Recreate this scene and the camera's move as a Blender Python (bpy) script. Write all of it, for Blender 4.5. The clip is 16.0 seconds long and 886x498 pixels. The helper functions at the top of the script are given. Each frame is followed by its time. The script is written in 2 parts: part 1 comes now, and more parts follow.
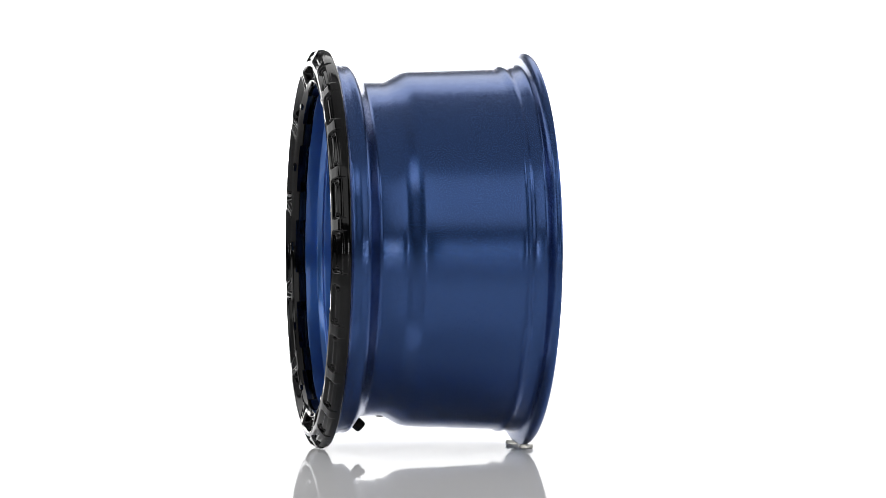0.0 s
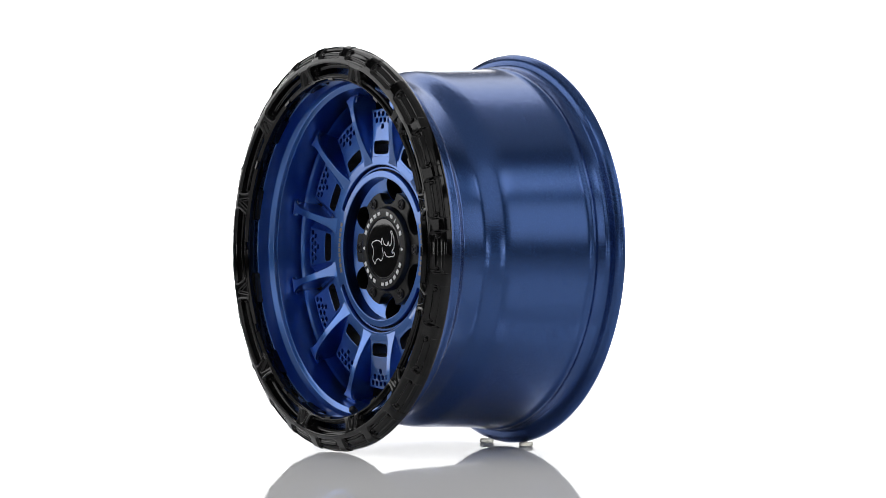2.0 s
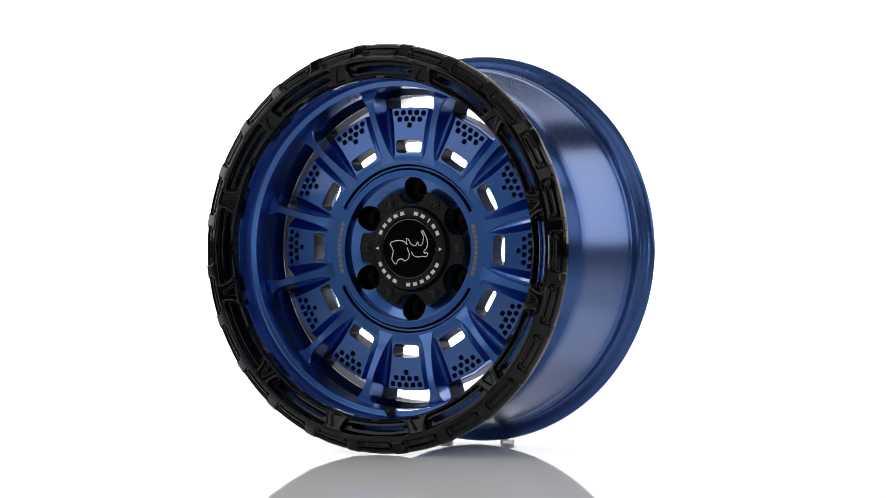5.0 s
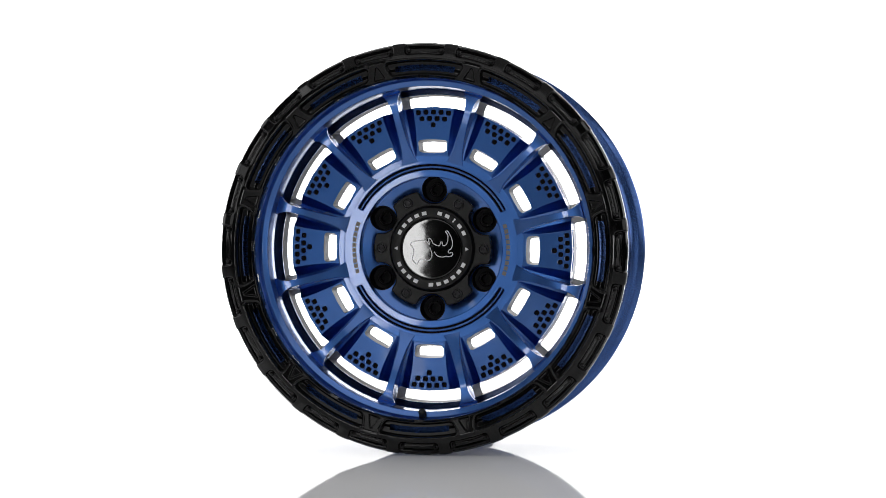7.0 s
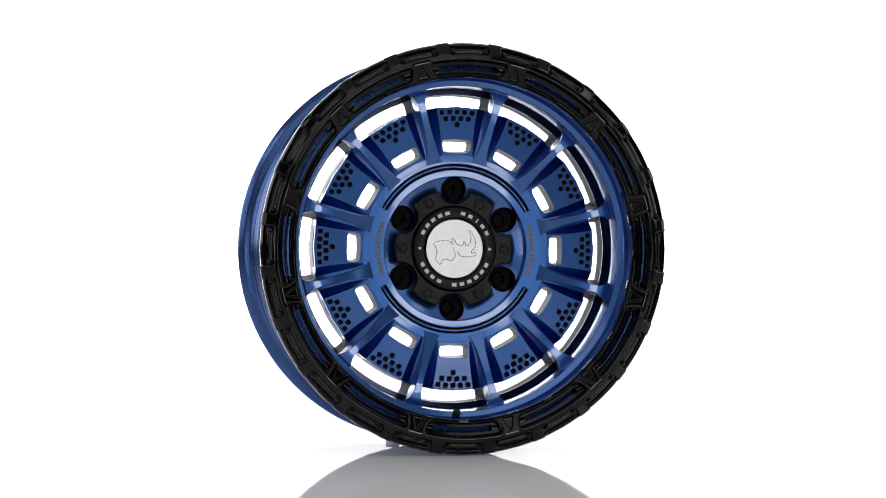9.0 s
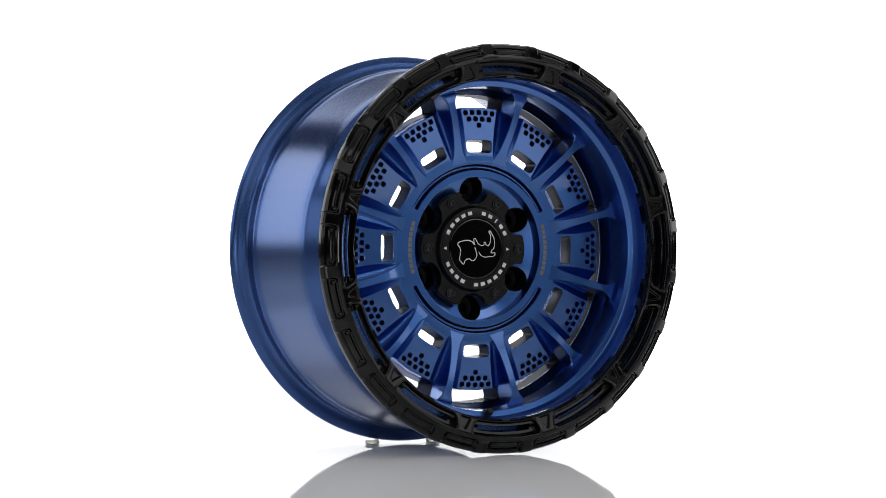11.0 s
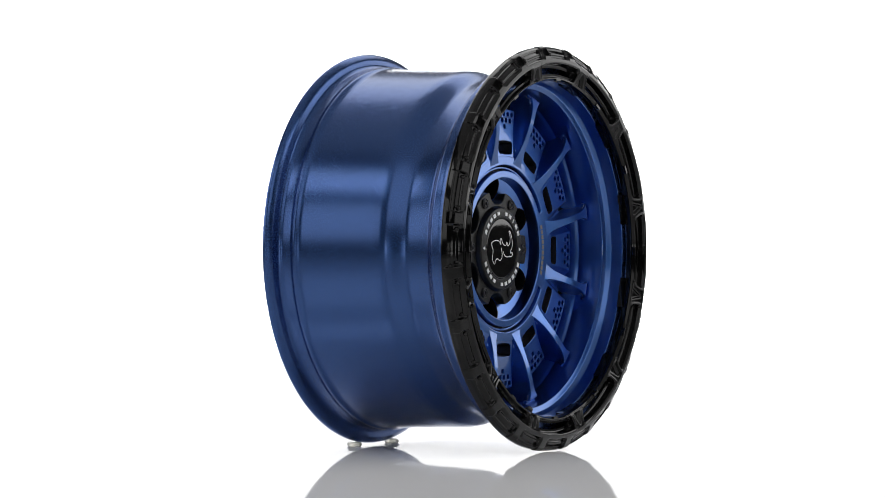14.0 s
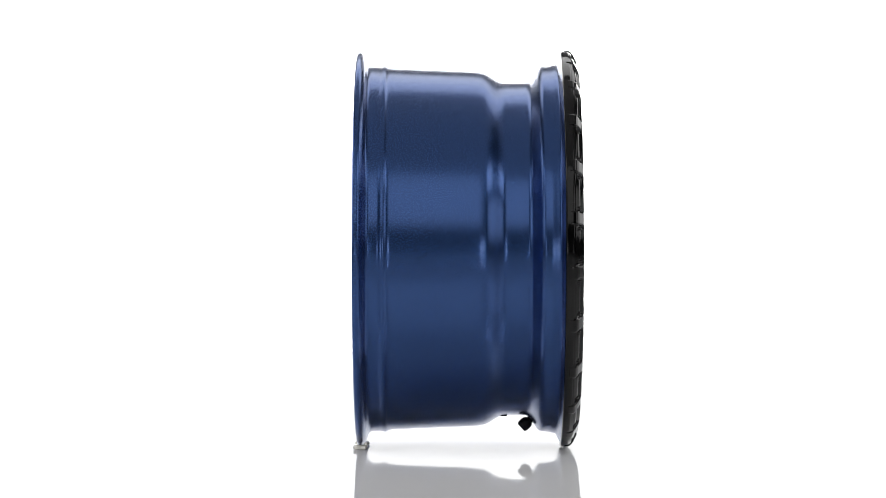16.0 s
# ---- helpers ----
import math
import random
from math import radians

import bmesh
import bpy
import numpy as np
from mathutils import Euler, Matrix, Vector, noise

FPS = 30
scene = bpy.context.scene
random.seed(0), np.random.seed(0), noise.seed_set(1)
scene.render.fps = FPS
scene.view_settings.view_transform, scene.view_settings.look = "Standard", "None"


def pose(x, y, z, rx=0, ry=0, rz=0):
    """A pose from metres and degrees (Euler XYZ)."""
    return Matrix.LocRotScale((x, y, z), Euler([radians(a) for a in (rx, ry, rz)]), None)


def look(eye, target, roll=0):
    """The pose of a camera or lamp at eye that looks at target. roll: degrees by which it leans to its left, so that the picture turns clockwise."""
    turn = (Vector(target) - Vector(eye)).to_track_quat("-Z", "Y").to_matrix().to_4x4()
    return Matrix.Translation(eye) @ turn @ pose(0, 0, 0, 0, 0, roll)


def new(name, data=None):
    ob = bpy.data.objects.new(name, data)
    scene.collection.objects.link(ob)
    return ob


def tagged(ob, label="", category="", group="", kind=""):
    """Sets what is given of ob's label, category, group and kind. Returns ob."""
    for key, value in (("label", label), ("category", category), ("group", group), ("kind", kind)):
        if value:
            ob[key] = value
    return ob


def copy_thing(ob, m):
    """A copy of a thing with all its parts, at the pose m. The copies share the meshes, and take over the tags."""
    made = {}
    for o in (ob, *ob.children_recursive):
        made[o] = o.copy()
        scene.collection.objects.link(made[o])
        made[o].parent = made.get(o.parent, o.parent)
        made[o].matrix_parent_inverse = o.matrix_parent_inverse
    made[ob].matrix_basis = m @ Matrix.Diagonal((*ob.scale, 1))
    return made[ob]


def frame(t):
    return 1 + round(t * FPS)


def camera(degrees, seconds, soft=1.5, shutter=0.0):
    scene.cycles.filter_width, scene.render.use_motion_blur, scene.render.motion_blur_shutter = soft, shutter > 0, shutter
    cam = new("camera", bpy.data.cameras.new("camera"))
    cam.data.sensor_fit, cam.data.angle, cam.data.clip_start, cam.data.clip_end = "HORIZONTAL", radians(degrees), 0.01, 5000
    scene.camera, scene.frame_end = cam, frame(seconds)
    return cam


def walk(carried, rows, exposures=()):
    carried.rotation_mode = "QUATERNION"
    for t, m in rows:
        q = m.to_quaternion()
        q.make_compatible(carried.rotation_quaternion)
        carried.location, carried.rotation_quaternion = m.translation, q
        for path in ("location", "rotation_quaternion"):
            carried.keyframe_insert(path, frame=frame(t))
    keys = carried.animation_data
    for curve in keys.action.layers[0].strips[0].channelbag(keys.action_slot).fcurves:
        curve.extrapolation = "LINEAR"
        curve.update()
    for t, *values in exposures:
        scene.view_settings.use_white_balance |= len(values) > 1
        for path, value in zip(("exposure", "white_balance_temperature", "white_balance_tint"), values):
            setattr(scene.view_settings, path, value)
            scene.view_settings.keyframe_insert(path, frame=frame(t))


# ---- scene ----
# One unit of the wheel's own drawing, in metres (17-inch wheel, 9 inches wide).
U = 0.00068
AXIS = 351 * U          # height of the wheel's axle over the floor
TABLE_X = -0.0022       # turntable centre
SHIFT = 1.95 * U        # the wheel stands this much off the turntable centre
ROLL = 0.9              # degrees by which the wheel is rolled clockwise

cam = camera(16.60, 16.0, soft=0.7)
EYE = (0.0, -5373 * U, 350.5 * U)
VIEW = look(EYE, (0.0, 0.0, 350.5 * U))
walk(cam, [(0.0, VIEW), (16.0, VIEW)])

# ---- light ----
world = bpy.data.worlds.new("studio_air")
scene.world = world
world.use_nodes = True
world.node_tree.nodes["Background"].inputs["Color"].default_value = (0.9, 0.95, 1.0, 1)
world.node_tree.nodes["Background"].inputs["Strength"].default_value = 0.02


def softbox(name, eye, target, width, height, radiance, tint=(1, 1, 1)):
    """A studio softbox of that size, with the brightness of its face."""
    lamp = bpy.data.lights.new(name, "AREA")
    lamp.shape, lamp.size, lamp.size_y = "RECTANGLE", width, height
    lamp.energy, lamp.color = radiance * width * height * math.pi, tint
    ob = new(name, lamp)
    ob.matrix_world = look(eye, target)
    return ob


softbox("overhead_softbox", (0, -0.75, 3.0), (0, -0.75, 0), 4.4, 3.6, 0.25)
softbox("rear_overhead_softbox", (0, 2.4, 2.8), (0, 2.4, 0), 4.4, 2.4, 1.45)
softbox("camera_softbox", (0, -3.2, 2.1), (0, 0, 0.24), 3.0, 2.2, 0.8)
softbox("front_softbox_left", (-2.6, -1.4, 1.0), (0, 0, 0.3), 1.5, 1.05, 1.05)
softbox("front_softbox_right", (2.6, -1.4, 1.0), (0, 0, 0.3), 1.5, 1.05, 1.05)
softbox("key_softbox_left", (-1.5, -1.0, 1.55), (0, -0.2, 0.15), 0.8, 0.45, 2.0)
softbox("key_softbox_right", (1.5, -1.0, 1.55), (0, -0.2, 0.15), 0.8, 0.45, 2.0)
softbox("side_softbox_left", (-1.3, 0.62, 0.74), (0, 0.62, 0.72), 1.6, 0.92, 1.7)
softbox("side_softbox_right", (1.3, 0.62, 0.74), (0, 0.62, 0.72), 1.6, 0.92, 1.7)
softbox("strip_light_left", (-1.23, -3.38, 0.25), (0, 0, 0.24), 0.27, 0.38, 8.0)
softbox("strip_light_right", (1.23, -3.38, 0.25), (0, 0, 0.24), 0.27, 0.38, 8.0)


# ---- materials ----
def material(name, base, rough, metal=0.0, coat=0.0, coat_rough=0.05, vary=0.0, scale=60.0, bump=0.0, bump_scale=900.0, spec=0.5):
    m = bpy.data.materials.new(name)
    m.use_nodes = True
    nt = m.node_tree
    b = nt.nodes["Principled BSDF"]
    b.inputs["Base Color"].default_value = (*base, 1)
    b.inputs["Roughness"].default_value = rough
    b.inputs["Metallic"].default_value = metal
    b.inputs["Specular IOR Level"].default_value = spec
    b.inputs["Coat Weight"].default_value = coat
    b.inputs["Coat Roughness"].default_value = coat_rough
    tc = nt.nodes.new("ShaderNodeTexCoord")
    if vary:
        n = nt.nodes.new("ShaderNodeTexNoise")
        n.inputs["Scale"].default_value = scale
        n.inputs["Detail"].default_value = 5
        nt.links.new(tc.outputs["Object"], n.inputs["Vector"])
        mix = nt.nodes.new("ShaderNodeMix")
        mix.data_type = "RGBA"
        mix.inputs["A"].default_value = (*[c * (1 - vary) for c in base], 1)
        mix.inputs["B"].default_value = (*[min(1, c * (1 + vary)) for c in base], 1)
        nt.links.new(n.outputs["Fac"], mix.inputs["Factor"])
        nt.links.new(mix.outputs["Result"], b.inputs["Base Color"])
        ramp = nt.nodes.new("ShaderNodeMapRange")
        ramp.inputs["To Min"].default_value = rough * 0.88
        ramp.inputs["To Max"].default_value = rough * 1.12
        nt.links.new(n.outputs["Fac"], ramp.inputs["Value"])
        nt.links.new(ramp.outputs["Result"], b.inputs["Roughness"])
    if bump:
        n = nt.nodes.new("ShaderNodeTexNoise")
        n.inputs["Scale"].default_value = bump_scale
        nt.links.new(tc.outputs["Object"], n.inputs["Vector"])
        bp = nt.nodes.new("ShaderNodeBump")
        bp.inputs["Strength"].default_value = bump
        bp.inputs["Distance"].default_value = 0.0004
        nt.links.new(n.outputs["Fac"], bp.inputs["Height"])
        nt.links.new(bp.outputs["Normal"], b.inputs["Normal"])
    return m


BLUE = material("candy_blue_paint", (0.062, 0.168, 0.50), 0.30, 1.0, 1.0, 0.03, 0.10, 2600, 0.8, 32)
# slot and window walls: dark grey instead of blue, shade put into the colour
WALL = material("satin_recess_wall_shade", (0.05, 0.053, 0.065), 0.34, 0.9, 0.0, 0.1, 0.3, 500, 0.2, 700)
# darker copy of the candy blue: the barrel's shade is in its base colour
SHADED_BLUE = material("satin_barrel_blue_shaded", (0.034, 0.094, 0.295), 0.27, 0.95, 0.65, 0.20, 0.07, 900, 0.25, 35)
# turned on a lathe: the sheen spreads along the axle
turned = SHADED_BLUE.node_tree.nodes.new("ShaderNodeTangent")
turned.direction_type, turned.axis = "RADIAL", "Y"
SHADED_BLUE.node_tree.links.new(turned.outputs["Tangent"], SHADED_BLUE.node_tree.nodes["Principled BSDF"].inputs["Tangent"])
SHADED_BLUE.node_tree.nodes["Principled BSDF"].inputs["Anisotropic"].default_value = 0.4
SHADED_BLUE.node_tree.nodes["Principled BSDF"].inputs["Anisotropic Rotation"].default_value = 0.25
BLACK = material("gloss_black_paint", (0.0022, 0.0022, 0.0024), 0.11, 0.0, 0.5, 0.02, 0.15, 300, 0.03, 1500, 0.15)
SATIN = material("satin_black_plastic", (0.005, 0.005, 0.005), 0.30, 0.0, 0.0, 0.1, 0.15, 300, 0.08, 2500, 0.3)
EMBLEM = material("polished_black_emblem", (0.085, 0.085, 0.085), 0.03, 1.0, 0.0, 0.08, 0.1, 200, 0.16, 26)
# near black for the lug bores; also painted shade in grooves and perforations
BORE_AND_SHADE = material("black_bore_and_recess_shade", (0.003, 0.003, 0.0035), 0.45, 0.0, 0.0, 0.1, 0.2, 200, spec=0.15)
WHITE = material("white_print", (0.92, 0.92, 0.92), 0.4, 0.0, 0.0, 0.1, 0.03, 400)
GREY = material("etched_grey", (0.23, 0.21, 0.18), 0.45, 0.3, 0.0, 0.1, 0.15, 900)
SCREW = material("black_oxide_steel", (0.035, 0.035, 0.037), 0.32, 0.6, 0.0, 0.1, 0.2, 800)
RUBBER = material("valve_rubber", (0.008, 0.008, 0.008), 0.55, 0.0, 0.0, 0.1, 0.2, 300)
PLASTER = material("studio_plaster", (0.10, 0.10, 0.105), 0.85, 0.0, 0.0, 0.1, 0.06, 4, 0.1, 150)

CLEAR = material("clear_plastic", (0.93, 0.91, 0.82), 0.12)
CLEAR.node_tree.nodes["Principled BSDF"].inputs["Transmission Weight"].default_value = 0.35


def floor_material():
    """White acrylic sheet: a milky body under a polished face."""
    m = bpy.data.materials.new("white_acrylic")
    m.use_nodes = True
    nt = m.node_tree
    out = nt.nodes["Material Output"]
    nt.nodes.remove(nt.nodes["Principled BSDF"])
    d = nt.nodes.new("ShaderNodeBsdfDiffuse")
    d.inputs["Color"].default_value = (0.91, 0.91, 0.92, 1)
    g = nt.nodes.new("ShaderNodeBsdfGlossy")
    g.inputs["Roughness"].default_value = 0.03
    n = nt.nodes.new("ShaderNodeTexNoise")
    n.inputs["Scale"].default_value = 6
    r = nt.nodes.new("ShaderNodeMapRange")
    r.inputs["To Min"].default_value, r.inputs["To Max"].default_value = 0.02, 0.04
    nt.links.new(n.outputs["Fac"], r.inputs["Value"])
    nt.links.new(r.outputs["Result"], g.inputs["Roughness"])
    mix = nt.nodes.new("ShaderNodeMixShader")
    mix.inputs["Fac"].default_value = 0.27
    nt.links.new(d.outputs[0], mix.inputs[1])
    nt.links.new(g.outputs[0], mix.inputs[2])
    nt.links.new(mix.outputs[0], out.inputs["Surface"])
    return m


ACRYLIC = floor_material()


# ---- mesh helpers (wheel drawing: x across, r outwards, u along the axle to the front) ----
def finish(me, mat, angle=35):
    me.materials.clear()
    me.materials.append(mat)
    for p in me.polygons:
        p.use_smooth = True
    me.set_sharp_from_angle(angle=radians(angle))
    return me


def mesh_of(name, verts, faces, mat, angle=35):
    me = bpy.data.meshes.new(name)
    me.from_pydata([tuple(v) for v in verts], [], faces)
    bm = bmesh.new()
    bm.from_mesh(me)
    bmesh.ops.recalc_face_normals(bm, faces=bm.faces)
    bm.to_mesh(me)
    bm.free()
    return finish(me, mat, angle)


def put(name, me, parent, m=None, label=""):
    ob = new(name, me)
    ob.parent = parent
    if m is not None:
        ob.matrix_basis = m
    return tagged(ob, label)


def rounded(points, radius, steps=3, closed=True):
    """Round the corners of a 2D outline."""
    out, n = [], len(points)
    for i, p in enumerate(points):
        if not closed and i in (0, n - 1):
            out.append(Vector(p))
            continue
        p, a, b = Vector(p), Vector(points[i - 1]), Vector(points[(i + 1) % n])
        ra = min(radius, (a - p).length * 0.45)
        rb = min(radius, (b - p).length * 0.45)
        s, e = p + (a - p).normalized() * ra, p + (b - p).normalized() * rb
        for k in range(steps + 1):
            t = k / steps
            out.append(s * (1 - t) ** 2 + p * 2 * t * (1 - t) + e * t * t)
    return out


def lathe(name, profile, mat, n=240, closed=True, angle=40):
    """Turn a profile of (r, u) round the axle."""
    m = len(profile)
    verts, faces = [], []
    for i in range(n):
        a = 2 * math.pi * i / n
        for r, u in profile:
            verts.append((r * math.sin(a) * U, -u * U, r * math.cos(a) * U))
    for i in range(n):
        j = (i + 1) % n
        for k in range(m if closed else m - 1):
            l = (k + 1) % m
            faces.append((i * m + k, j * m + k, j * m + l, i * m + l))
    return mesh_of(name, verts, faces, mat, angle)


def plate(name, loops, u_top, thick, bevel, mat, angle=35, tilt=0.0, pivot=0.0):
    """A flat plate in the wheel's face with holes through it and rounded rims; loops are outlines of (x, r)."""
    cu = bpy.data.curves.new(name, "CURVE")
    cu.dimensions, cu.fill_mode = "2D", "BOTH"
    cu.extrude, cu.bevel_depth, cu.bevel_resolution, cu.offset = thick / 2 - bevel, bevel, 2, -bevel
    for loop in loops:
        sp = cu.splines.new("POLY")
        sp.points.add(len(loop) - 1)
        for q, p in zip(sp.points, loop):
            q.co = (p[0], p[1], 0, 1)
        sp.use_cyclic_u = True
    tmp = new("tmp", cu)
    me = bpy.data.meshes.new_from_object(tmp)
    bpy.data.objects.remove(tmp)
    bpy.data.curves.remove(cu)
    me.name = name
    bm = bmesh.new()
    bm.from_mesh(me)
    bmesh.ops.remove_doubles(bm, verts=bm.verts, dist=0.01)
    for v in bm.verts:
        x, y, z = v.co
        v.co = (x * U, -(z + u_top - thick / 2 + tilt * (y - pivot)) * U, y * U)
    bm.to_mesh(me)
    bm.free()
    finish(me, mat, angle)
    for p in me.polygons:
        if abs(p.normal.y) > 0.93:
            p.use_smooth = False
    return me


def arc(r, a0, a1, n):
    return [(r * math.sin(radians(a0 + (a1 - a0) * i / n)), r * math.cos(radians(a0 + (a1 - a0) * i / n))) for i in range(n + 1)]


def arc_slot(r0, r1, half, corner, n=16, mid=0.0):
    """A ring-shaped slot with rounded corners."""
    outer = arc(r1, mid - half, mid + half, n)
    inner = arc(r0, mid + half, mid - half, n)
    pts = outer + inner
    return [tuple(p) for p in rounded(pts, corner, 4)]


def disc_outline(r, n=48, cx=0.0, cy=0.0):
    return [(cx + r * math.sin(2 * math.pi * i / n), cy + r * math.cos(2 * math.pi * i / n)) for i in range(n)]


def step(e0, e1, x):
    t = min(1.0, max(0.0, (x - e0) / (e1 - e0)))
    return t * t * (3 - 2 * t)


def band(x, lo, hi, soft):
    return step(lo - soft, lo + soft, x) * (1 - step(hi - soft, hi + soft, x))


def spin(a):
    """The pose of a part of the wheel, turned clockwise about the axle."""
    return Matrix.Translation((SHIFT, 0, AXIS)) @ Matrix.Rotation(radians(a + ROLL), 4, "Y")


# ---- studio ----
def flat(name, corners, mat, label, category, thick=0.06):
    """A wall, floor or ceiling sheet with thickness, built outwards from the face that shows."""
    c = [Vector(p) for p in corners]
    nrm = (c[1] - c[0]).cross(c[2] - c[0]).normalized()
    verts = c + [p - nrm * thick for p in c]
    faces = [(0, 1, 2, 3), (7, 6, 5, 4), (0, 4, 5, 1), (1, 5, 6, 2), (2, 6, 7, 3), (3, 7, 4, 0)]
    ob = new(name, mesh_of(name, verts, faces, mat))
    return tagged(ob, label, category, kind="structure")


def backdrop():
    """A backlit white diffuser sheet behind the wheel."""
    m = bpy.data.materials.new("backlit_diffuser")
    m.use_nodes = True
    bsdf = m.node_tree.nodes["Principled BSDF"]
    bsdf.inputs["Base Color"].default_value = (0.85, 0.85, 0.85, 1)
    bsdf.inputs["Roughness"].default_value = 0.8
    bsdf.inputs["Emission Color"].default_value = (1, 1, 1, 1)
    bsdf.inputs["Emission Strength"].default_value = 2.8
    return flat("backdrop", [(-2.0, 3.4, 0.0), (2.0, 3.4, 0.0), (2.0, 3.4, 1.5), (-2.0, 3.4, 1.5)], m, "plain white backlit studio backdrop behind the wheel", "backdrop", 0.03)


flat("floor", [(-4.5, -6.5, 0), (4.5, -6.5, 0), (4.5, 4.2, 0), (-4.5, 4.2, 0)], ACRYLIC, "polished white acrylic floor that mirrors the wheel faintly", "floor")
backdrop()
flat("ceiling", [(-4.5, -6.5, 3.4), (-4.5, 4.2, 3.4), (4.5, 4.2, 3.4), (4.5, -6.5, 3.4)], PLASTER, "plain grey studio ceiling", "ceiling")
flat("wall_south", [(4.5, -6.5, 0), (-4.5, -6.5, 0), (-4.5, -6.5, 3.4), (4.5, -6.5, 3.4)], PLASTER, "plain grey studio wall", "wall")
flat("wall_west", [(-4.5, -6.5, 0), (-4.5, 4.2, 0), (-4.5, 4.2, 3.4), (-4.5, -6.5, 3.4)], PLASTER, "plain grey studio wall", "wall")
flat("wall_east", [(4.5, 4.2, 0), (4.5, -6.5, 0), (4.5, -6.5, 3.4), (4.5, 4.2, 3.4)], PLASTER, "plain grey studio wall", "wall")
flat("wall_north", [(-4.5, 4.2, 0), (4.5, 4.2, 0), (4.5, 4.2, 3.4), (-4.5, 4.2, 3.4)], PLASTER, "plain grey studio wall", "wall")

# ---- the wheel ----
wheel = new("alloy_wheel")
wheel.empty_display_size = 0.1
tagged(wheel, "metallic blue alloy wheel with a black trim ring standing upright", "wheel")


def build_barrel():
    out = [(295, 204), (295.5, 206), (300, 204.8), (316, 200), (320, 212), (340, 214), (343, 219), (345.5, 220.5), (346.5, 217.5), (345.5, 212),
           (338, 207), (331, 204), (326.5, 202), (325, 195), (322.5, 186), (323, 175), (318, 169), (298, 155), (294, 149), (293.5, 112),
           (294.6, 106), (298.5, 98), (306, 86), (310.4, 77), (312.6, 66), (313.6, 50), (319, -86), (320.5, -92), (323.5, -96), (323.5, -101), (321.5, -106), (322.5, -123)]
    out += [(327, -128), (338, -131), (346, -137), (348, -142), (346, -147), (340, -148.5), (328, -146), (312, -141), (305, -130),
            (302, -90), (297, 58), (288, 88), (288, 110), (290, 150), (294.5, 190)]
    put("barrel", lathe("barrel", rounded(out, 2.2, 2), SHADED_BLUE, 300, True, 50), wheel, spin(0), "metallic rim barrel with stepped drop centre, its blue darkened for shade")
    back = [(332, 215), (345, 207), (349.0, 209), (349.6, 213), (349.6, 221), (347, 224.5), (332, 224)]
    put("ring_back", lathe("ring_back", rounded(back, 1.2, 2), BLACK, 300, True, 50), wheel, spin(0), "gloss black back edge of the trim ring")
    lip = [(293.4, 206), (292.6, 184.0), (288.2, 175.2), (279.0, 172.8), (277.2, 125), (274.8, 120), (269.0, 102.5), (267.5, 100), (267.5, 96), (276, 94), (289, 93), (294.5, 160), (295.5, 206)]
    put("inner_lip", lathe("inner_lip", rounded(lip, 1.2, 3), BLUE, 300, True, 22), wheel, spin(0), "glossy candy blue inner lip of the rim")


build_barrel()


def box_depth(x, y, hx, hy, corner):
    """Distance inside a rounded rectangle of those half sizes."""
    qx, qy = abs(x) - hx + corner, abs(y) - hy + corner
    return corner - math.hypot(max(qx, 0.0), max(qy, 0.0)) - min(max(qx, qy), 0.0)


def ring_front(r, a):
    """How far forward the black ring's face lies at the radius r and the angle a within one twelfth (-15 to 15 degrees)."""
    xs = (290.0, 290.6, 292.5, 295, 321, 328, 333, 344, 348.5, 350.4, 350.8)
    us = (206, 228, 231.5, 233.0, 238.6, 238.4, 236.5, 230.5, 227, 223, 216)
    h = float(np.interp(r, xs, us))
    # outer pads, two to each twelfth, centred on 0 and 15 degrees
    da = min(abs(a), abs(abs(a) - 15))
    s = da * radians(1) * 338
    h -= 6.0 * step(-1.2, 1.2, box_depth(s, r - 338.6, 34, 9.2, 6.0))
    h += 3.0 * (1 - (min(1.0, abs(r - 336.6) / 4.0)) ** 2) * (1 - step(23, 27, s))
    # long pockets, with a raised seam round their rim
    s = abs(a) * radians(1) * r
    d = box_depth(s, r - 308, 57 + (r - 296.8) * 0.50, 11.2, 6.0)
    h -= (7.0 + 6.0 * step(303, 309, r)) * step(-1.3, 1.6, d)
    h += 1.1 * band(d, -4.0, -2.4, 0.7)
    # wedge-shaped pocket between them
    w = abs(abs(a) - 15) * radians(1) * r
    wide = 1.4 + (317 - r) * 0.40
    h -= 4.6 * (1 - step(wide - 1.6, wide + 1.2, w)) * band(r, 295.5, 316, 1.4)
    return h


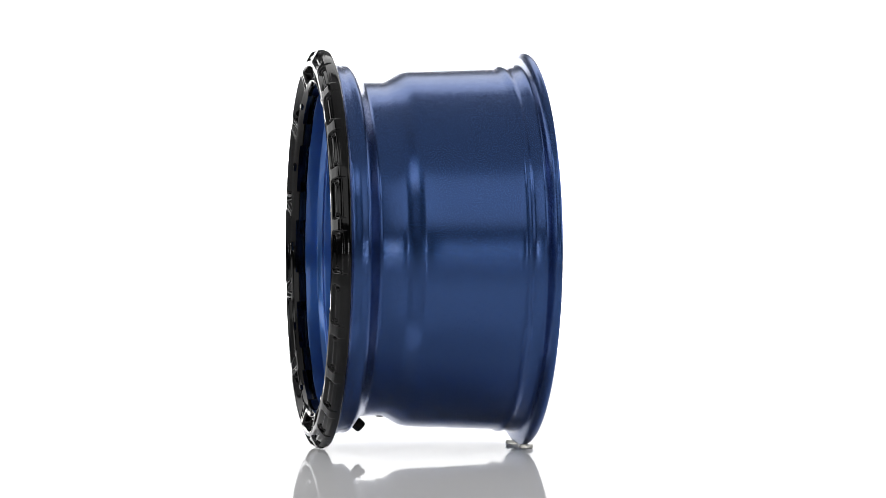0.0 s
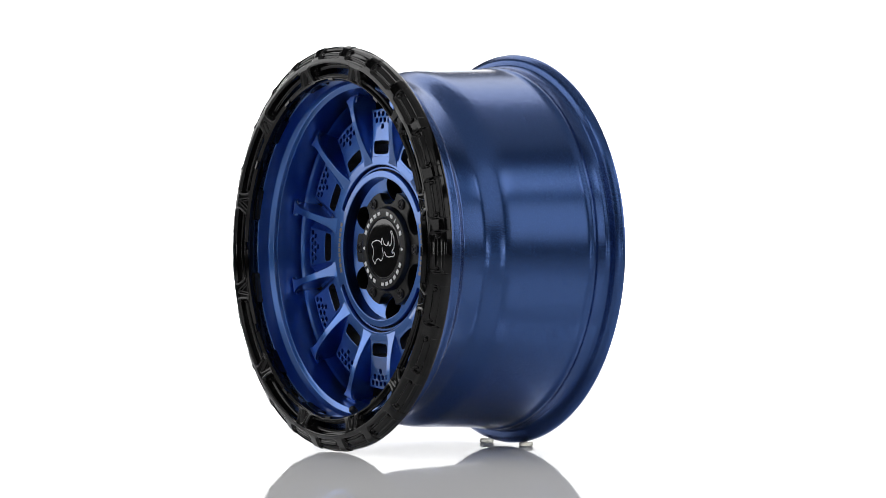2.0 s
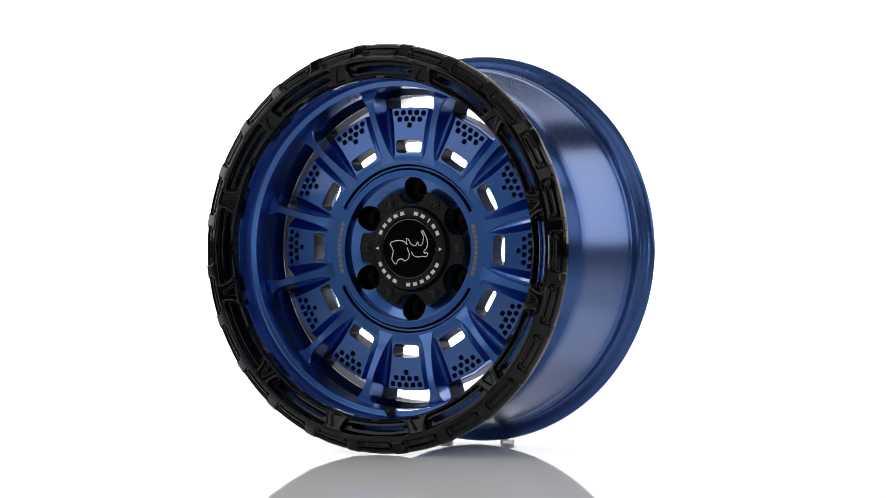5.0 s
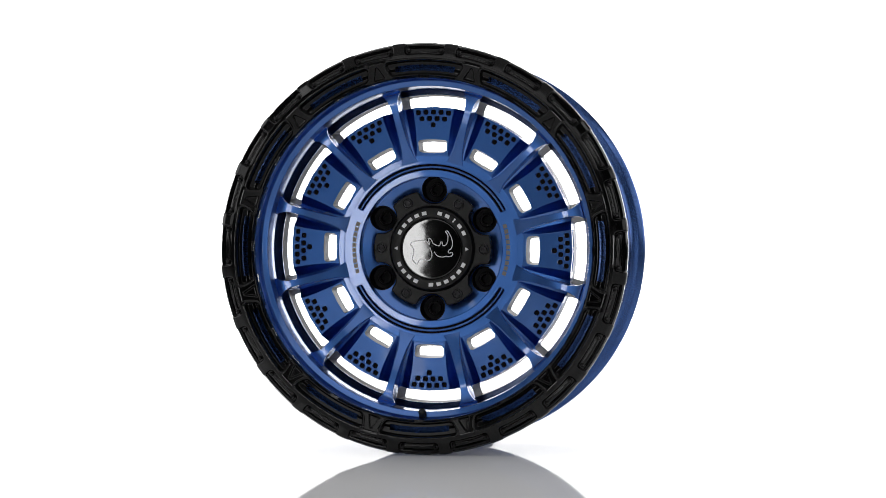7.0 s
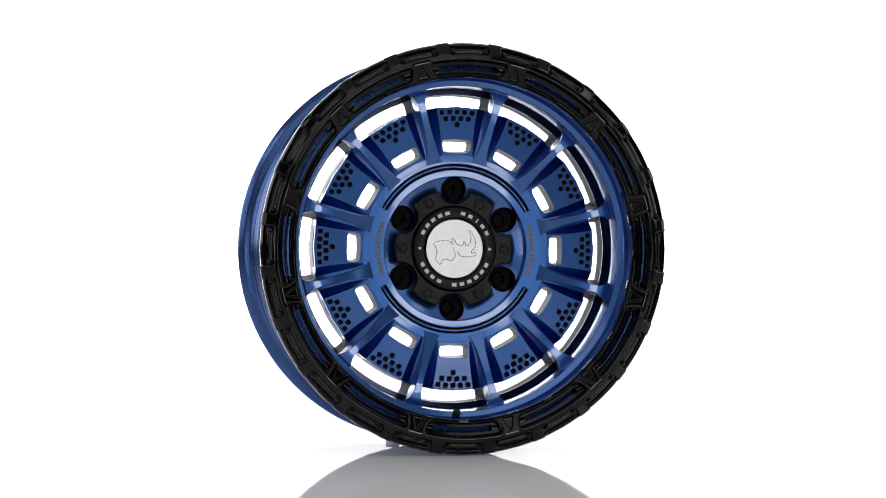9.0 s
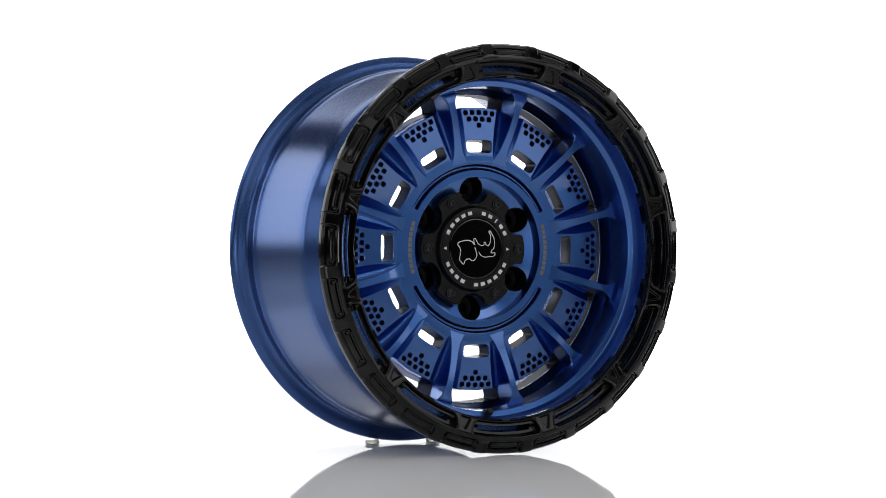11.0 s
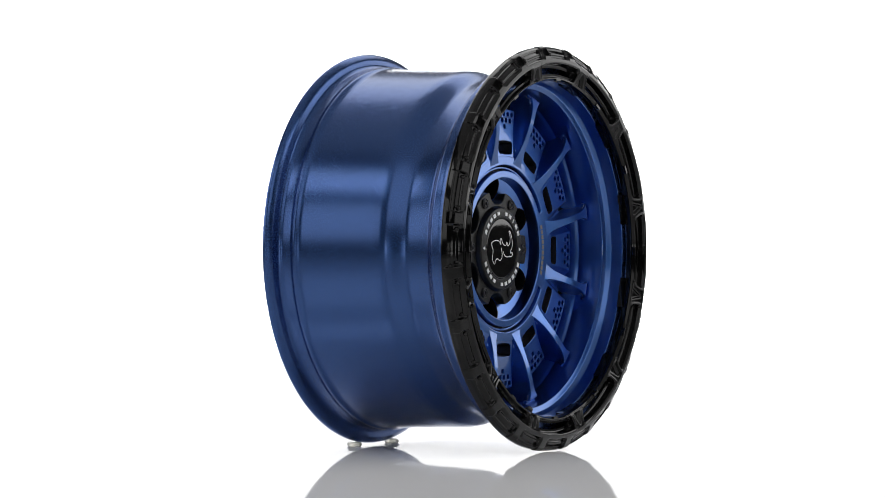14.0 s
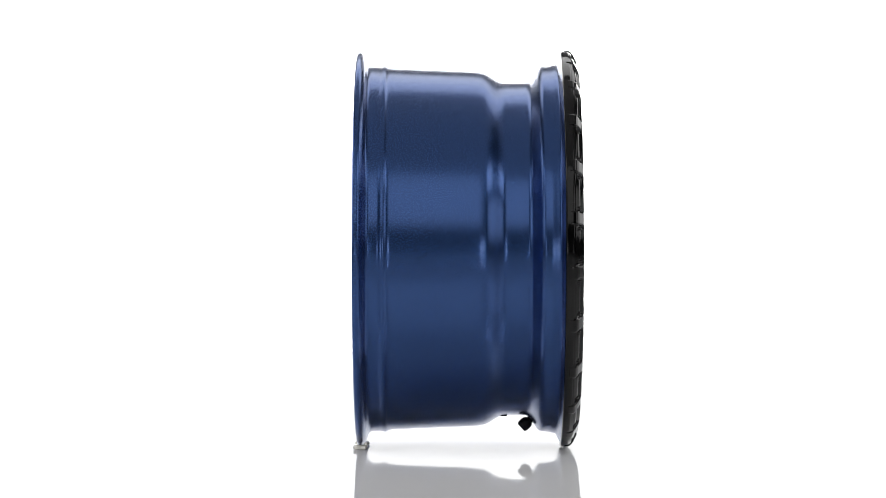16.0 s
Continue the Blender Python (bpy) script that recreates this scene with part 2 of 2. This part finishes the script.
def build_ring():
    per, sectors = 180, 12
    radii = [290.0, 290.3, 290.6, 291.5, 292.5, 294] + list(np.arange(295.2, 321, 1.15)) + [322.5, 325, 327.5] + list(np.arange(328.6, 346, 1.1)) + [347, 348.5, 349.6, 350.4, 350.8]
    m, n = len(radii), per * sectors
    k0 = min(k for k in range(m) if radii[k] >= 301.0)
    k1 = max(k for k in range(m) if radii[k] <= 312.6)
    i0, i1 = 33, 147                      # the opening through the pocket's floor
    under = 224.5                         # underside of the rail that bridges the opening
    table = [[ring_front(r, -15 + 30 * i / per) for r in radii] for i in range(per)]
    verts, faces = [], []

    def vert(i, r, u):
        a = radians(-15 + 30 * i / per)
        verts.append((r * math.sin(a) * U, -u * U, r * math.cos(a) * U))
        return len(verts) - 1

    for i in range(n):
        loc = -15 + 30 * (i % per) / per
        da = min(abs(loc), abs(abs(loc) - 15))
        dip = 2.0 * (1 - step(31.5, 35, da * radians(1) * 338))
        for k, r in enumerate(radii):
            u = table[i % per][k]
            if k == 0 and i0 <= i % per <= i1:
                u = under
            vert(i, r - dip * step(340, 346, r), u)
    for i in range(n):
        j = (i + 1) % n
        for k in range(m - 1):
            if not (i0 <= i % per < i1 and k0 <= k < k1):
                faces.append((i * m + k, j * m + k, j * m + k + 1, i * m + k + 1))
    for sector in range(sectors):
        first = sector * per
        rail = [vert(first + i, radii[k0], under) for i in range(i0, i1 + 1)]
        wall = [vert(first + i, radii[k1], 206.5) for i in range(i0, i1 + 1)]
        for q in range(i1 - i0):
            a, b = (first + i0 + q) * m, (first + i0 + q + 1) * m
            faces.append((a + k0, b + k0, rail[q + 1], rail[q]))
            faces.append((rail[q], rail[q + 1], b, a))
            faces.append((a + k1, b + k1, wall[q + 1], wall[q]))
        for i in (i0, i1):
            foot = [vert(first + i, radii[k], 206.5) for k in range(k0, k1 + 1)]
            for q in range(k1 - k0):
                a = (first + i) * m + k0 + q
                faces.append((a, a + 1, foot[q + 1], foot[q]))
            low = vert(first + i, radii[0], 206.5)
            faces.append(((first + i) * m, rail[0 if i == i0 else -1], foot[0], low))
    return put("trim_ring", mesh_of("trim_ring", verts, faces, BLACK, 60), wheel, spin(0), "gloss black scalloped trim ring with twelve long pockets")


ring = build_ring()


def build_studs():
    """Small studs at both ends of the ring's pads, and the clips on its inner edge."""
    prof = rounded([(0.01, 233.6), (2.2, 233.2), (3.4, 231.2), (3.9, 223)], 0.5, 2, False)
    me = lathe("stud", prof, BLACK, 12, False, 60)
    for k in range(24):
        for da in (-4.6, 4.6):
            put("stud", me, wheel, spin(15 * k + da) @ Matrix.Translation((0, 0, 335.8 * U)))
    clip = plate("clip", [[tuple(p) for p in rounded([(-8, 290.4), (-8, 295.4), (8, 295.4), (8, 290.4)], 1.2, 2)]], 233.6, 6, 0.5, BLACK)
    for k in range(12):
        put("clip", clip, wheel, spin(30 * k))


build_studs()


# face: twelve webs with slots and perforations, twelve spokes, the hub
def dots():
    spots = []
    for r, count in ((236.4, 5), (225.2, 4), (214.2, 1)):
        for i in range(count):
            x = (i - (count - 1) / 2) * 13.2
            spots.append((x, math.sqrt(r * r - x * x)))
    return spots


def funnel(name, front, rear, u0, u1, mat):
    """The drafted wall of a window, from its front outline to its smaller rear outline."""
    n = len(front)
    verts = [(x * U, -u0 * U, r * U) for x, r in front] + [(x * U, -u1 * U, r * U) for x, r in rear]
    faces = [(i, (i + 1) % n, n + (i + 1) % n, n + i) for i in range(n)]
    return mesh_of(name, verts, faces, mat, 40)


PANEL_TILT = -0.05
SPOKE_R = (148, 154, 160, 168, 178, 190, 203, 216, 229, 240, 248, 256, 264, 269, 272, 273.5, 280)
SPOKE_TOP = (129.0, 130.2, 131.4, 133.6, 136.6, 140.2, 143.4, 146.0, 147.9, 149.0, 149.5, 149.8, 150.0, 149.8, 149.0, 143, 141)
SPOKE_HALF = (17, 14.0, 11.6, 9.4, 7.8, 6.9, 6.4, 6.1, 6.0, 6.0, 6.2, 7.0, 9.6, 12.4, 14.6, 15.6, 15.8)
PANEL_R = (150, 165, 190, 205, 218, 230, 246)
PANEL_HALF = (27.0, 27.6, 29.0, 30.4, 32.2, 34.2, 37.2)


def build_flank(side):
    """The slope beside a raised panel: it falls away from the panel's edge to the foot of the spoke, deeper further out."""
    rows, cols = 30, 18
    verts, faces = [], []
    for i in range(rows + 1):
        r = min(246.0, 152 + 96.5 * i / rows)
        half = float(np.interp(r, SPOKE_R, SPOKE_HALF))
        x0 = float(np.interp(r, PANEL_R, PANEL_HALF)) - 1.0
        x1 = r * math.sin(radians(15)) - half * 0.96 - 1.0
        for k in range(cols + 1):
            t = k / cols
            x = x0 + (x1 - x0) * t
            y = math.sqrt(r * r - x * x)
            edge = 125.9 + PANEL_TILT * (y - 222)
            low = min(edge - 0.5, 127.0 - 0.30 * (r - 163))
            u = edge + (low - edge) * (0.15 * step(0.0, 0.2, t) + 0.85 * step(0.0, 1.05, t))
            if i == rows:
                u = 90
            verts.append((side * x * U, -u * U, y * U))
    for i in range(rows):
        for k in range(cols):
            a = i * (cols + 1) + k
            faces.append((a, a + 1, a + cols + 2, a + cols + 1))
    return mesh_of("flank", verts, faces, BLUE, 50)


def build_webs():
    # sloping base between the spokes, with the outer slot
    window = [tuple(p) for p in rounded([(-23.6, 166.5), (-25.6, 187.5), (0, 189.0), (25.6, 187.5), (23.6, 166.5), (0, 165.2)], 6, 4)]
    slot = arc_slot(245.6, 272.5, 13.2, 6.5, 18)
    outline = arc(276, -14.98, 14.98, 20) + arc(157, 14.98, -14.98, 14)
    base = plate("web", [outline, slot, window], 126.5, 14, 0.8, BLUE, 30, -0.27, 163)
    # raised panel with a window and square perforations
    edge = list(zip(PANEL_HALF, PANEL_R))
    rim = [(-x, r) for x, r in edge[:-1]] + [(-36.6, 242.6), (0, 245.4), (36.6, 242.6)] + [(x, r) for x, r in reversed(edge[:-1])]
    loops = [[tuple(p) for p in rounded(rim, 3, 3)], window]
    for x, r in dots():
        s = 4.1
        loops.append([tuple(p) for p in rounded([(x - s, r - s), (x - s, r + s), (x + s, r + s), (x + s, r - s)], 2.6, 2)])
    panel = plate("raised_panel", loops, 126.0, 26, 0.9, BLUE, 30, PANEL_TILT, 222)
    flanks = [build_flank(side) for side in (-1, 1)]
    slot_wall = funnel("slot_wall", slot, arc_slot(246.6, 265.8, 11.3, 6.5, 18), 103.0, 66.0, WALL)
    window_wall = funnel("window_wall", window, [(x * 0.86, 177.2 + (r - 177.2) * 0.72) for x, r in window], 127.0, 100.0, WALL)
    # added black sheet: the shade inside the perforations put into colour
    back = plate("perforation_shade", [arc_slot(208, 243, 8.4, 3, 10)], 116.0, 2, 0.4, BORE_AND_SHADE)
    for k in range(12):
        ob = put("web", base, wheel, spin(30 * k))
        put("raised_panel", panel, ob)
        for flank in flanks:
            put("flank", flank, ob)
        put("slot_wall", slot_wall, ob, None, "satin wall of the slot, coloured dark for its shade")
        put("window_wall", window_wall, ob, None, "satin wall of the small window, coloured dark for its shade")
        put("perforation_shade", back, ob, None, "added black sheet for the shade inside the square perforations")


build_webs()


def build_spokes():
    rs, top, wt = SPOKE_R, SPOKE_TOP, SPOKE_HALF
    fl = [1.2] * 9 + [1.4, 1.8, 2.4, 3, 3, 3, 3, 3]
    verts, faces = [], []
    for r, t, w, e in zip(rs, top, wt, fl):
        z = 126.5 - 0.27 * (r - 163) - 1.0
        if r > 240:
            z -= (r - 240) * 0.5
        h = t - z
        b = min(w, 7.0) if r > 200 else w          # the cap of the outer end overhangs a slim body
        half = [(b + e, z - 3), (b + e, z), (b + e * 0.55, z + h * 0.10), (b + e * 0.26, z + h * 0.30), (b + e * 0.10 + (w - b) * 0.2, t - 8.5), (w + 0.3, t - 4.0), (w - 0.1, t - 0.7), (w - 0.9, t)]
        row = [(-x, u) for x, u in half] + [(x, u) for x, u in reversed(half)]
        verts += [(x * U, -u * U, r * U) for x, u in row]
    m = 16
    for i in range(len(rs) - 1):
        for k in range(m):
            l = (k + 1) % m
            faces.append((i * m + k, i * m + l, (i + 1) * m + l, (i + 1) * m + k))
    faces.append(tuple(range(m)))
    faces.append(tuple(range((len(rs) - 1) * m, len(rs) * m)))
    me = mesh_of("spoke", verts, faces, BLUE, 20)
    for k in range(12):
        put("spoke", me, wheel, spin(15 + 30 * k))


build_spokes()


def build_hub():
    hub = put("hub", plate("hub", [disc_outline(163, 120), disc_outline(124, 120)] + [arc_slot(136.6, 146.0, 62, 4.2, 60, m) for m in (0, 180)], 129.5, 16, 1.6, BLUE, 30), wheel, spin(0), "blue hub ring with two curved grooves")
    # groove floor coloured near black: the groove's shade is painted in
    groove = lathe("groove_floor_shade", [(134, 115.5), (148, 115.5), (148, 114), (134, 114)], BORE_AND_SHADE, 120)
    put("groove_floor_shade", groove, hub)
    line = lathe("groove_line", rounded([(138.9, 115), (139.7, 123.8), (143.2, 123.8), (144.0, 115)], 1.2, 3), BLUE, 120)
    put("groove_line", line, hub)
    # conical lug seat, with six bores cut into it
    def seat(r):
        return 97 + (r - 98) * 0.42
    spots = [(103 * math.sin(radians(60 * k)), 103 * math.cos(radians(60 * k))) for k in range(6)]
    radii, n = [60, 75, 80] + list(np.arange(81.2, 126, 0.8)) + [126.5], 720
    verts, faces = [], []
    for i in range(n):
        a = 2 * math.pi * i / n
        verts += [(r * math.sin(a) * U, -seat(r) * U, r * math.cos(a) * U) for r in radii]
    m = len(radii)
    for i in range(n):
        a = 2 * math.pi * (i + 0.5) / n
        for k in range(m - 1):
            r = (radii[k] + radii[k + 1]) / 2
            if min(math.hypot(r * math.sin(a) - x, r * math.cos(a) - y) for x, y in spots) > 21.2:
                j = (i + 1) % n
                faces.append((i * m + k, j * m + k, j * m + k + 1, i * m + k + 1))
    put("lug_seat", mesh_of("lug_seat", verts, faces, BLUE), hub)
    put("recess_wall", lathe("recess_wall", rounded([(125.5, 128.6), (124.5, 126), (123.2, 107), (128, 107), (128, 128.6)], 0.8, 2), BLUE, 160), hub)
    loop = disc_outline(1.0, 40)
    n = len(loop)
    verts, faces = [], []
    for size, lift, low in ((22.2, -0.6, None), (22.0, 0.6, None), (21.0, 0.5, None), (20.4, -1.5, None), (20.0, 0, 84), (19.6, 0, 72), (12, 0, 70), (11, 0, 74), (8.5, 0, 74), (8, 0, 60), (0.3, 0, 60)):
        for x, y in loop:
            x, y = x * size, 103 + y * size
            verts.append((x * U, -(low if low else seat(math.hypot(x, y)) + lift) * U, y * U))
    for j in range(10):
        faces += [(j * n + i, j * n + (i + 1) % n, (j + 1) * n + (i + 1) % n, (j + 1) * n + i) for i in range(n)]
    faces.append(tuple(range(10 * n, 11 * n)))
    bore = mesh_of("lug_bore", verts, faces, BORE_AND_SHADE)
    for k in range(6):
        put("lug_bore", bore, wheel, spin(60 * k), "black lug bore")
    # etched lettering on both sides of the ring, as plain bars
    letter = plate("etched_bar", [[(-3.6, 131.2), (-3.6, 138.0), (3.6, 138.0), (3.6, 131.2)]], 129.9, 0.8, 0.2, GREY)
    for side in (90, 270):
        for i in range(10):
            put("etched_bar", letter, hub, Matrix.Rotation(radians(side + (i - 4.5) * 3.9), 4, "Y"))


build_hub()


def build_cap():
    outline = []
    for k in range(6):
        c = 30 + 60 * k
        for da, r in ((-14.6, 102), (-7, 103), (0, 103.3), (7, 103), (14.6, 102), (16.5, 88), (24, 79), (36, 79), (43.5, 88)):
            outline.append((r * math.sin(radians(c + da)), r * math.cos(radians(c + da))))
    cap = put("centre_cap", plate("centre_cap", [[tuple(p) for p in rounded(outline, 4, 3)]], 119.5, 36, 2.2, SATIN, 30), wheel, spin(0) @ Matrix.Translation((0, 6.0 * U, 0)), "satin black six-armed centre cap")
    dome = lathe("cap_collar", rounded([(76, 117), (74.5, 121), (72, 126.5), (70.5, 128.6), (54.5, 129.4), (53.6, 127), (52, 126.6), (52, 116)], 1.0, 3), SATIN, 140)
    collar = put("cap_collar", dome, cap)
    put("emblem", lathe("emblem", rounded([(53.0, 126.4), (52.2, 128.3), (50.8, 128.6), (49.6, 128.62), (48.0, 128.63), (46.0, 128.64), (0.02, 128.7)], 0.6, 3, False), EMBLEM, 120, False), cap, None, "polished black round emblem")
    screw = lathe("cap_screw", rounded([(9.4, 118.5), (9.2, 122.2), (8.0, 122.8), (6.9, 120.6), (5.8, 120.6), (5.3, 122.6), (3.6, 122.6), (3.3, 120.2), (0.02, 120.2)], 0.4, 2, False), SCREW, 24, False)
    for k in range(6):
        put("cap_screw", screw, cap, Matrix.Rotation(radians(30 + 60 * k), 4, "Y") @ Matrix.Translation((0, 0, 89.5 * U)))
    # lettering round the collar, as plain bars
    wide = plate("letter_bar", [[(-4.0, 59.2), (-4.0, 65.4), (4.0, 65.4), (4.0, 59.2)]], 129.9, 1.0, 0.2, WHITE)
    slim = plate("letter_bar", [[(-1.2, 58.4), (-1.2, 66.4), (1.2, 66.4), (1.2, 58.4)]], 129.9, 1.0, 0.2, WHITE)
    for mid, sense, gap, thin in ((0, 1, 5, 8), (180, -1, 4, None)):
        for cell in range(11):
            if cell != gap:
                put("letter_bar", slim if cell == thin else wide, collar, Matrix.Rotation(radians(mid + sense * (cell - 5) * 12.7), 4, "Y"))
    tri = plate("arrow_mark", [[(-3.2, 59.3), (0, 65.6), (3.2, 59.3)]], 129.9, 1.0, 0.2, WHITE)
    for a in (90, 270):
        put("arrow_mark", tri, collar, Matrix.Rotation(radians(a), 4, "Y"))
    # plain line drawing on the emblem
    strokes = [
        [(-4, 7), (-9, 12), (-17, 14), (-27, 13), (-35, 10), (-37, 7), (-34, 3), (-31, -4), (-32, -12), (-33, -19), (-29, -24), (-25, -27), (-22, -21), (-14, -18), (-7, -21), (-1, -17), (1, -10), (-1, -3), (-3, 2)],
        [(-3, 7), (-5, 13), (-4, 18), (0, 14), (3, 9)],
        [(3, 9), (9, 6), (14, 6), (17, 12), (20, 6), (25, 7), (28, 15), (28, 24), (25, 31), (32, 24), (36, 14), (36, 5), (34, 0)],
        [(34, 0), (30, -3), (31, -7), (36, -6), (37, -10), (33, -13), (26, -13)],
        [(5, -5), (9, -11), (17, -14), (26, -13)],
    ]
    for pts in strokes:
        cu = bpy.data.curves.new("emblem_line", "CURVE")
        cu.dimensions, cu.bevel_depth, cu.bevel_resolution, cu.resolution_u = "3D", 0.82, 1, 6
        sp = cu.splines.new("BEZIER")
        sp.bezier_points.add(len(pts) - 1)
        for q, p in zip(sp.bezier_points, pts):
            q.co = (p[0], p[1], 0)
            q.handle_left_type = q.handle_right_type = "AUTO"
        tmp = new("tmp", cu)
        me = bpy.data.meshes.new_from_object(tmp)
        bpy.data.objects.remove(tmp)
        bpy.data.curves.remove(cu)
        for v in me.vertices:
            x, y, z = v.co
            v.co = (x * U, -(z * 0.4 + 129.0) * U, y * U)
        put("emblem_line", finish(me, WHITE), cap)


build_cap()


def build_valve():
    """Black valve stem through the drop centre, at the bottom."""
    prof = rounded([(0.02, 0), (8.5, 0), (10.5, 3), (11, 8), (11, 14), (9, 18), (6.5, 20), (6, 34), (6.6, 40), (6.6, 56), (4.8, 59), (0.02, 59)], 0.8, 2, False)
    me = lathe("valve_stem", prof, RUBBER, 24, False)
    # from outside the barrel, forwards and inwards to the lip
    m = spin(180.5) @ Matrix.Translation((0, -141 * U, 316 * U)) @ Matrix.Rotation(radians(42), 4, "X")
    put("valve_stem", me, wheel, m, "black rubber tyre valve stem")
    weight = plate("balance_weight", [[tuple(p) for p in rounded([(-14, -6), (-14, 6), (14, 6), (14, -6)], 2, 2)]], 2, 4, 0.8, RUBBER)
    put("balance_weight", weight, wheel, spin(181.5) @ Matrix.Translation((0, -110 * U, 294 * U)) @ Matrix.Rotation(radians(90), 4, "X"), "small black adhesive balance weight")


build_valve()


# ---- clear feet under the rear flange ----
def build_foot():
    prof = rounded([(0.02, 0), (11.5, 0), (13, 2.5), (12.8, 5.5), (11, 8.0), (0.02, 8.3)], 1.5, 3, False)
    me = lathe("clear_foot", [(r, u) for r, u in prof], CLEAR, 32, False)
    me.transform(Matrix.Rotation(radians(-90), 4, "X"))
    ob = new("clear_foot", me)
    return tagged(ob, "small clear plastic foot on the floor under the wheel's rear flange", "foot", "clear feet under the wheel")


foot_a = build_foot()
foot_b = copy_thing(foot_a, Matrix.Identity(4))

# ---- what turns ----
TURN = [(0.0, -80.37), (0.2, -75.2), (0.5, -71.56), (1.0, -66.45), (1.5, -61.45), (2.0, -56.6), (2.5, -51.6), (3.0, -46.7), (3.5, -42.0), (4.0, -37.4),
        (5.2, -26.1), (6.5, -13.5), (7.0, -8.7), (7.5, -3.9), (8.0, 0.8), (8.5, 5.5), (9.0, 10.1), (10.2, 21.3), (11.5, 33.6), (12.0, 38.5), (12.5, 43.6), (13.0, 48.6),
        (13.5, 53.7), (14.0, 58.9), (14.5, 64.0), (15.0, 69.0), (15.5, 74.46), (15.6, 76.4), (15.8, 82.2), (16.0, 89.9)]


def motions():
    walk(wheel, [(t, pose(TABLE_X, 0, 0, 0, 0, a)) for t, a in TURN])
    for foot, x in ((foot_a, 60), (foot_b, -64)):
        walk(foot, [(t, pose(TABLE_X, 0, 0, 0, 0, a) @ Matrix.Translation((x * U, 141 * U, 0))) for t, a in TURN])


motions()
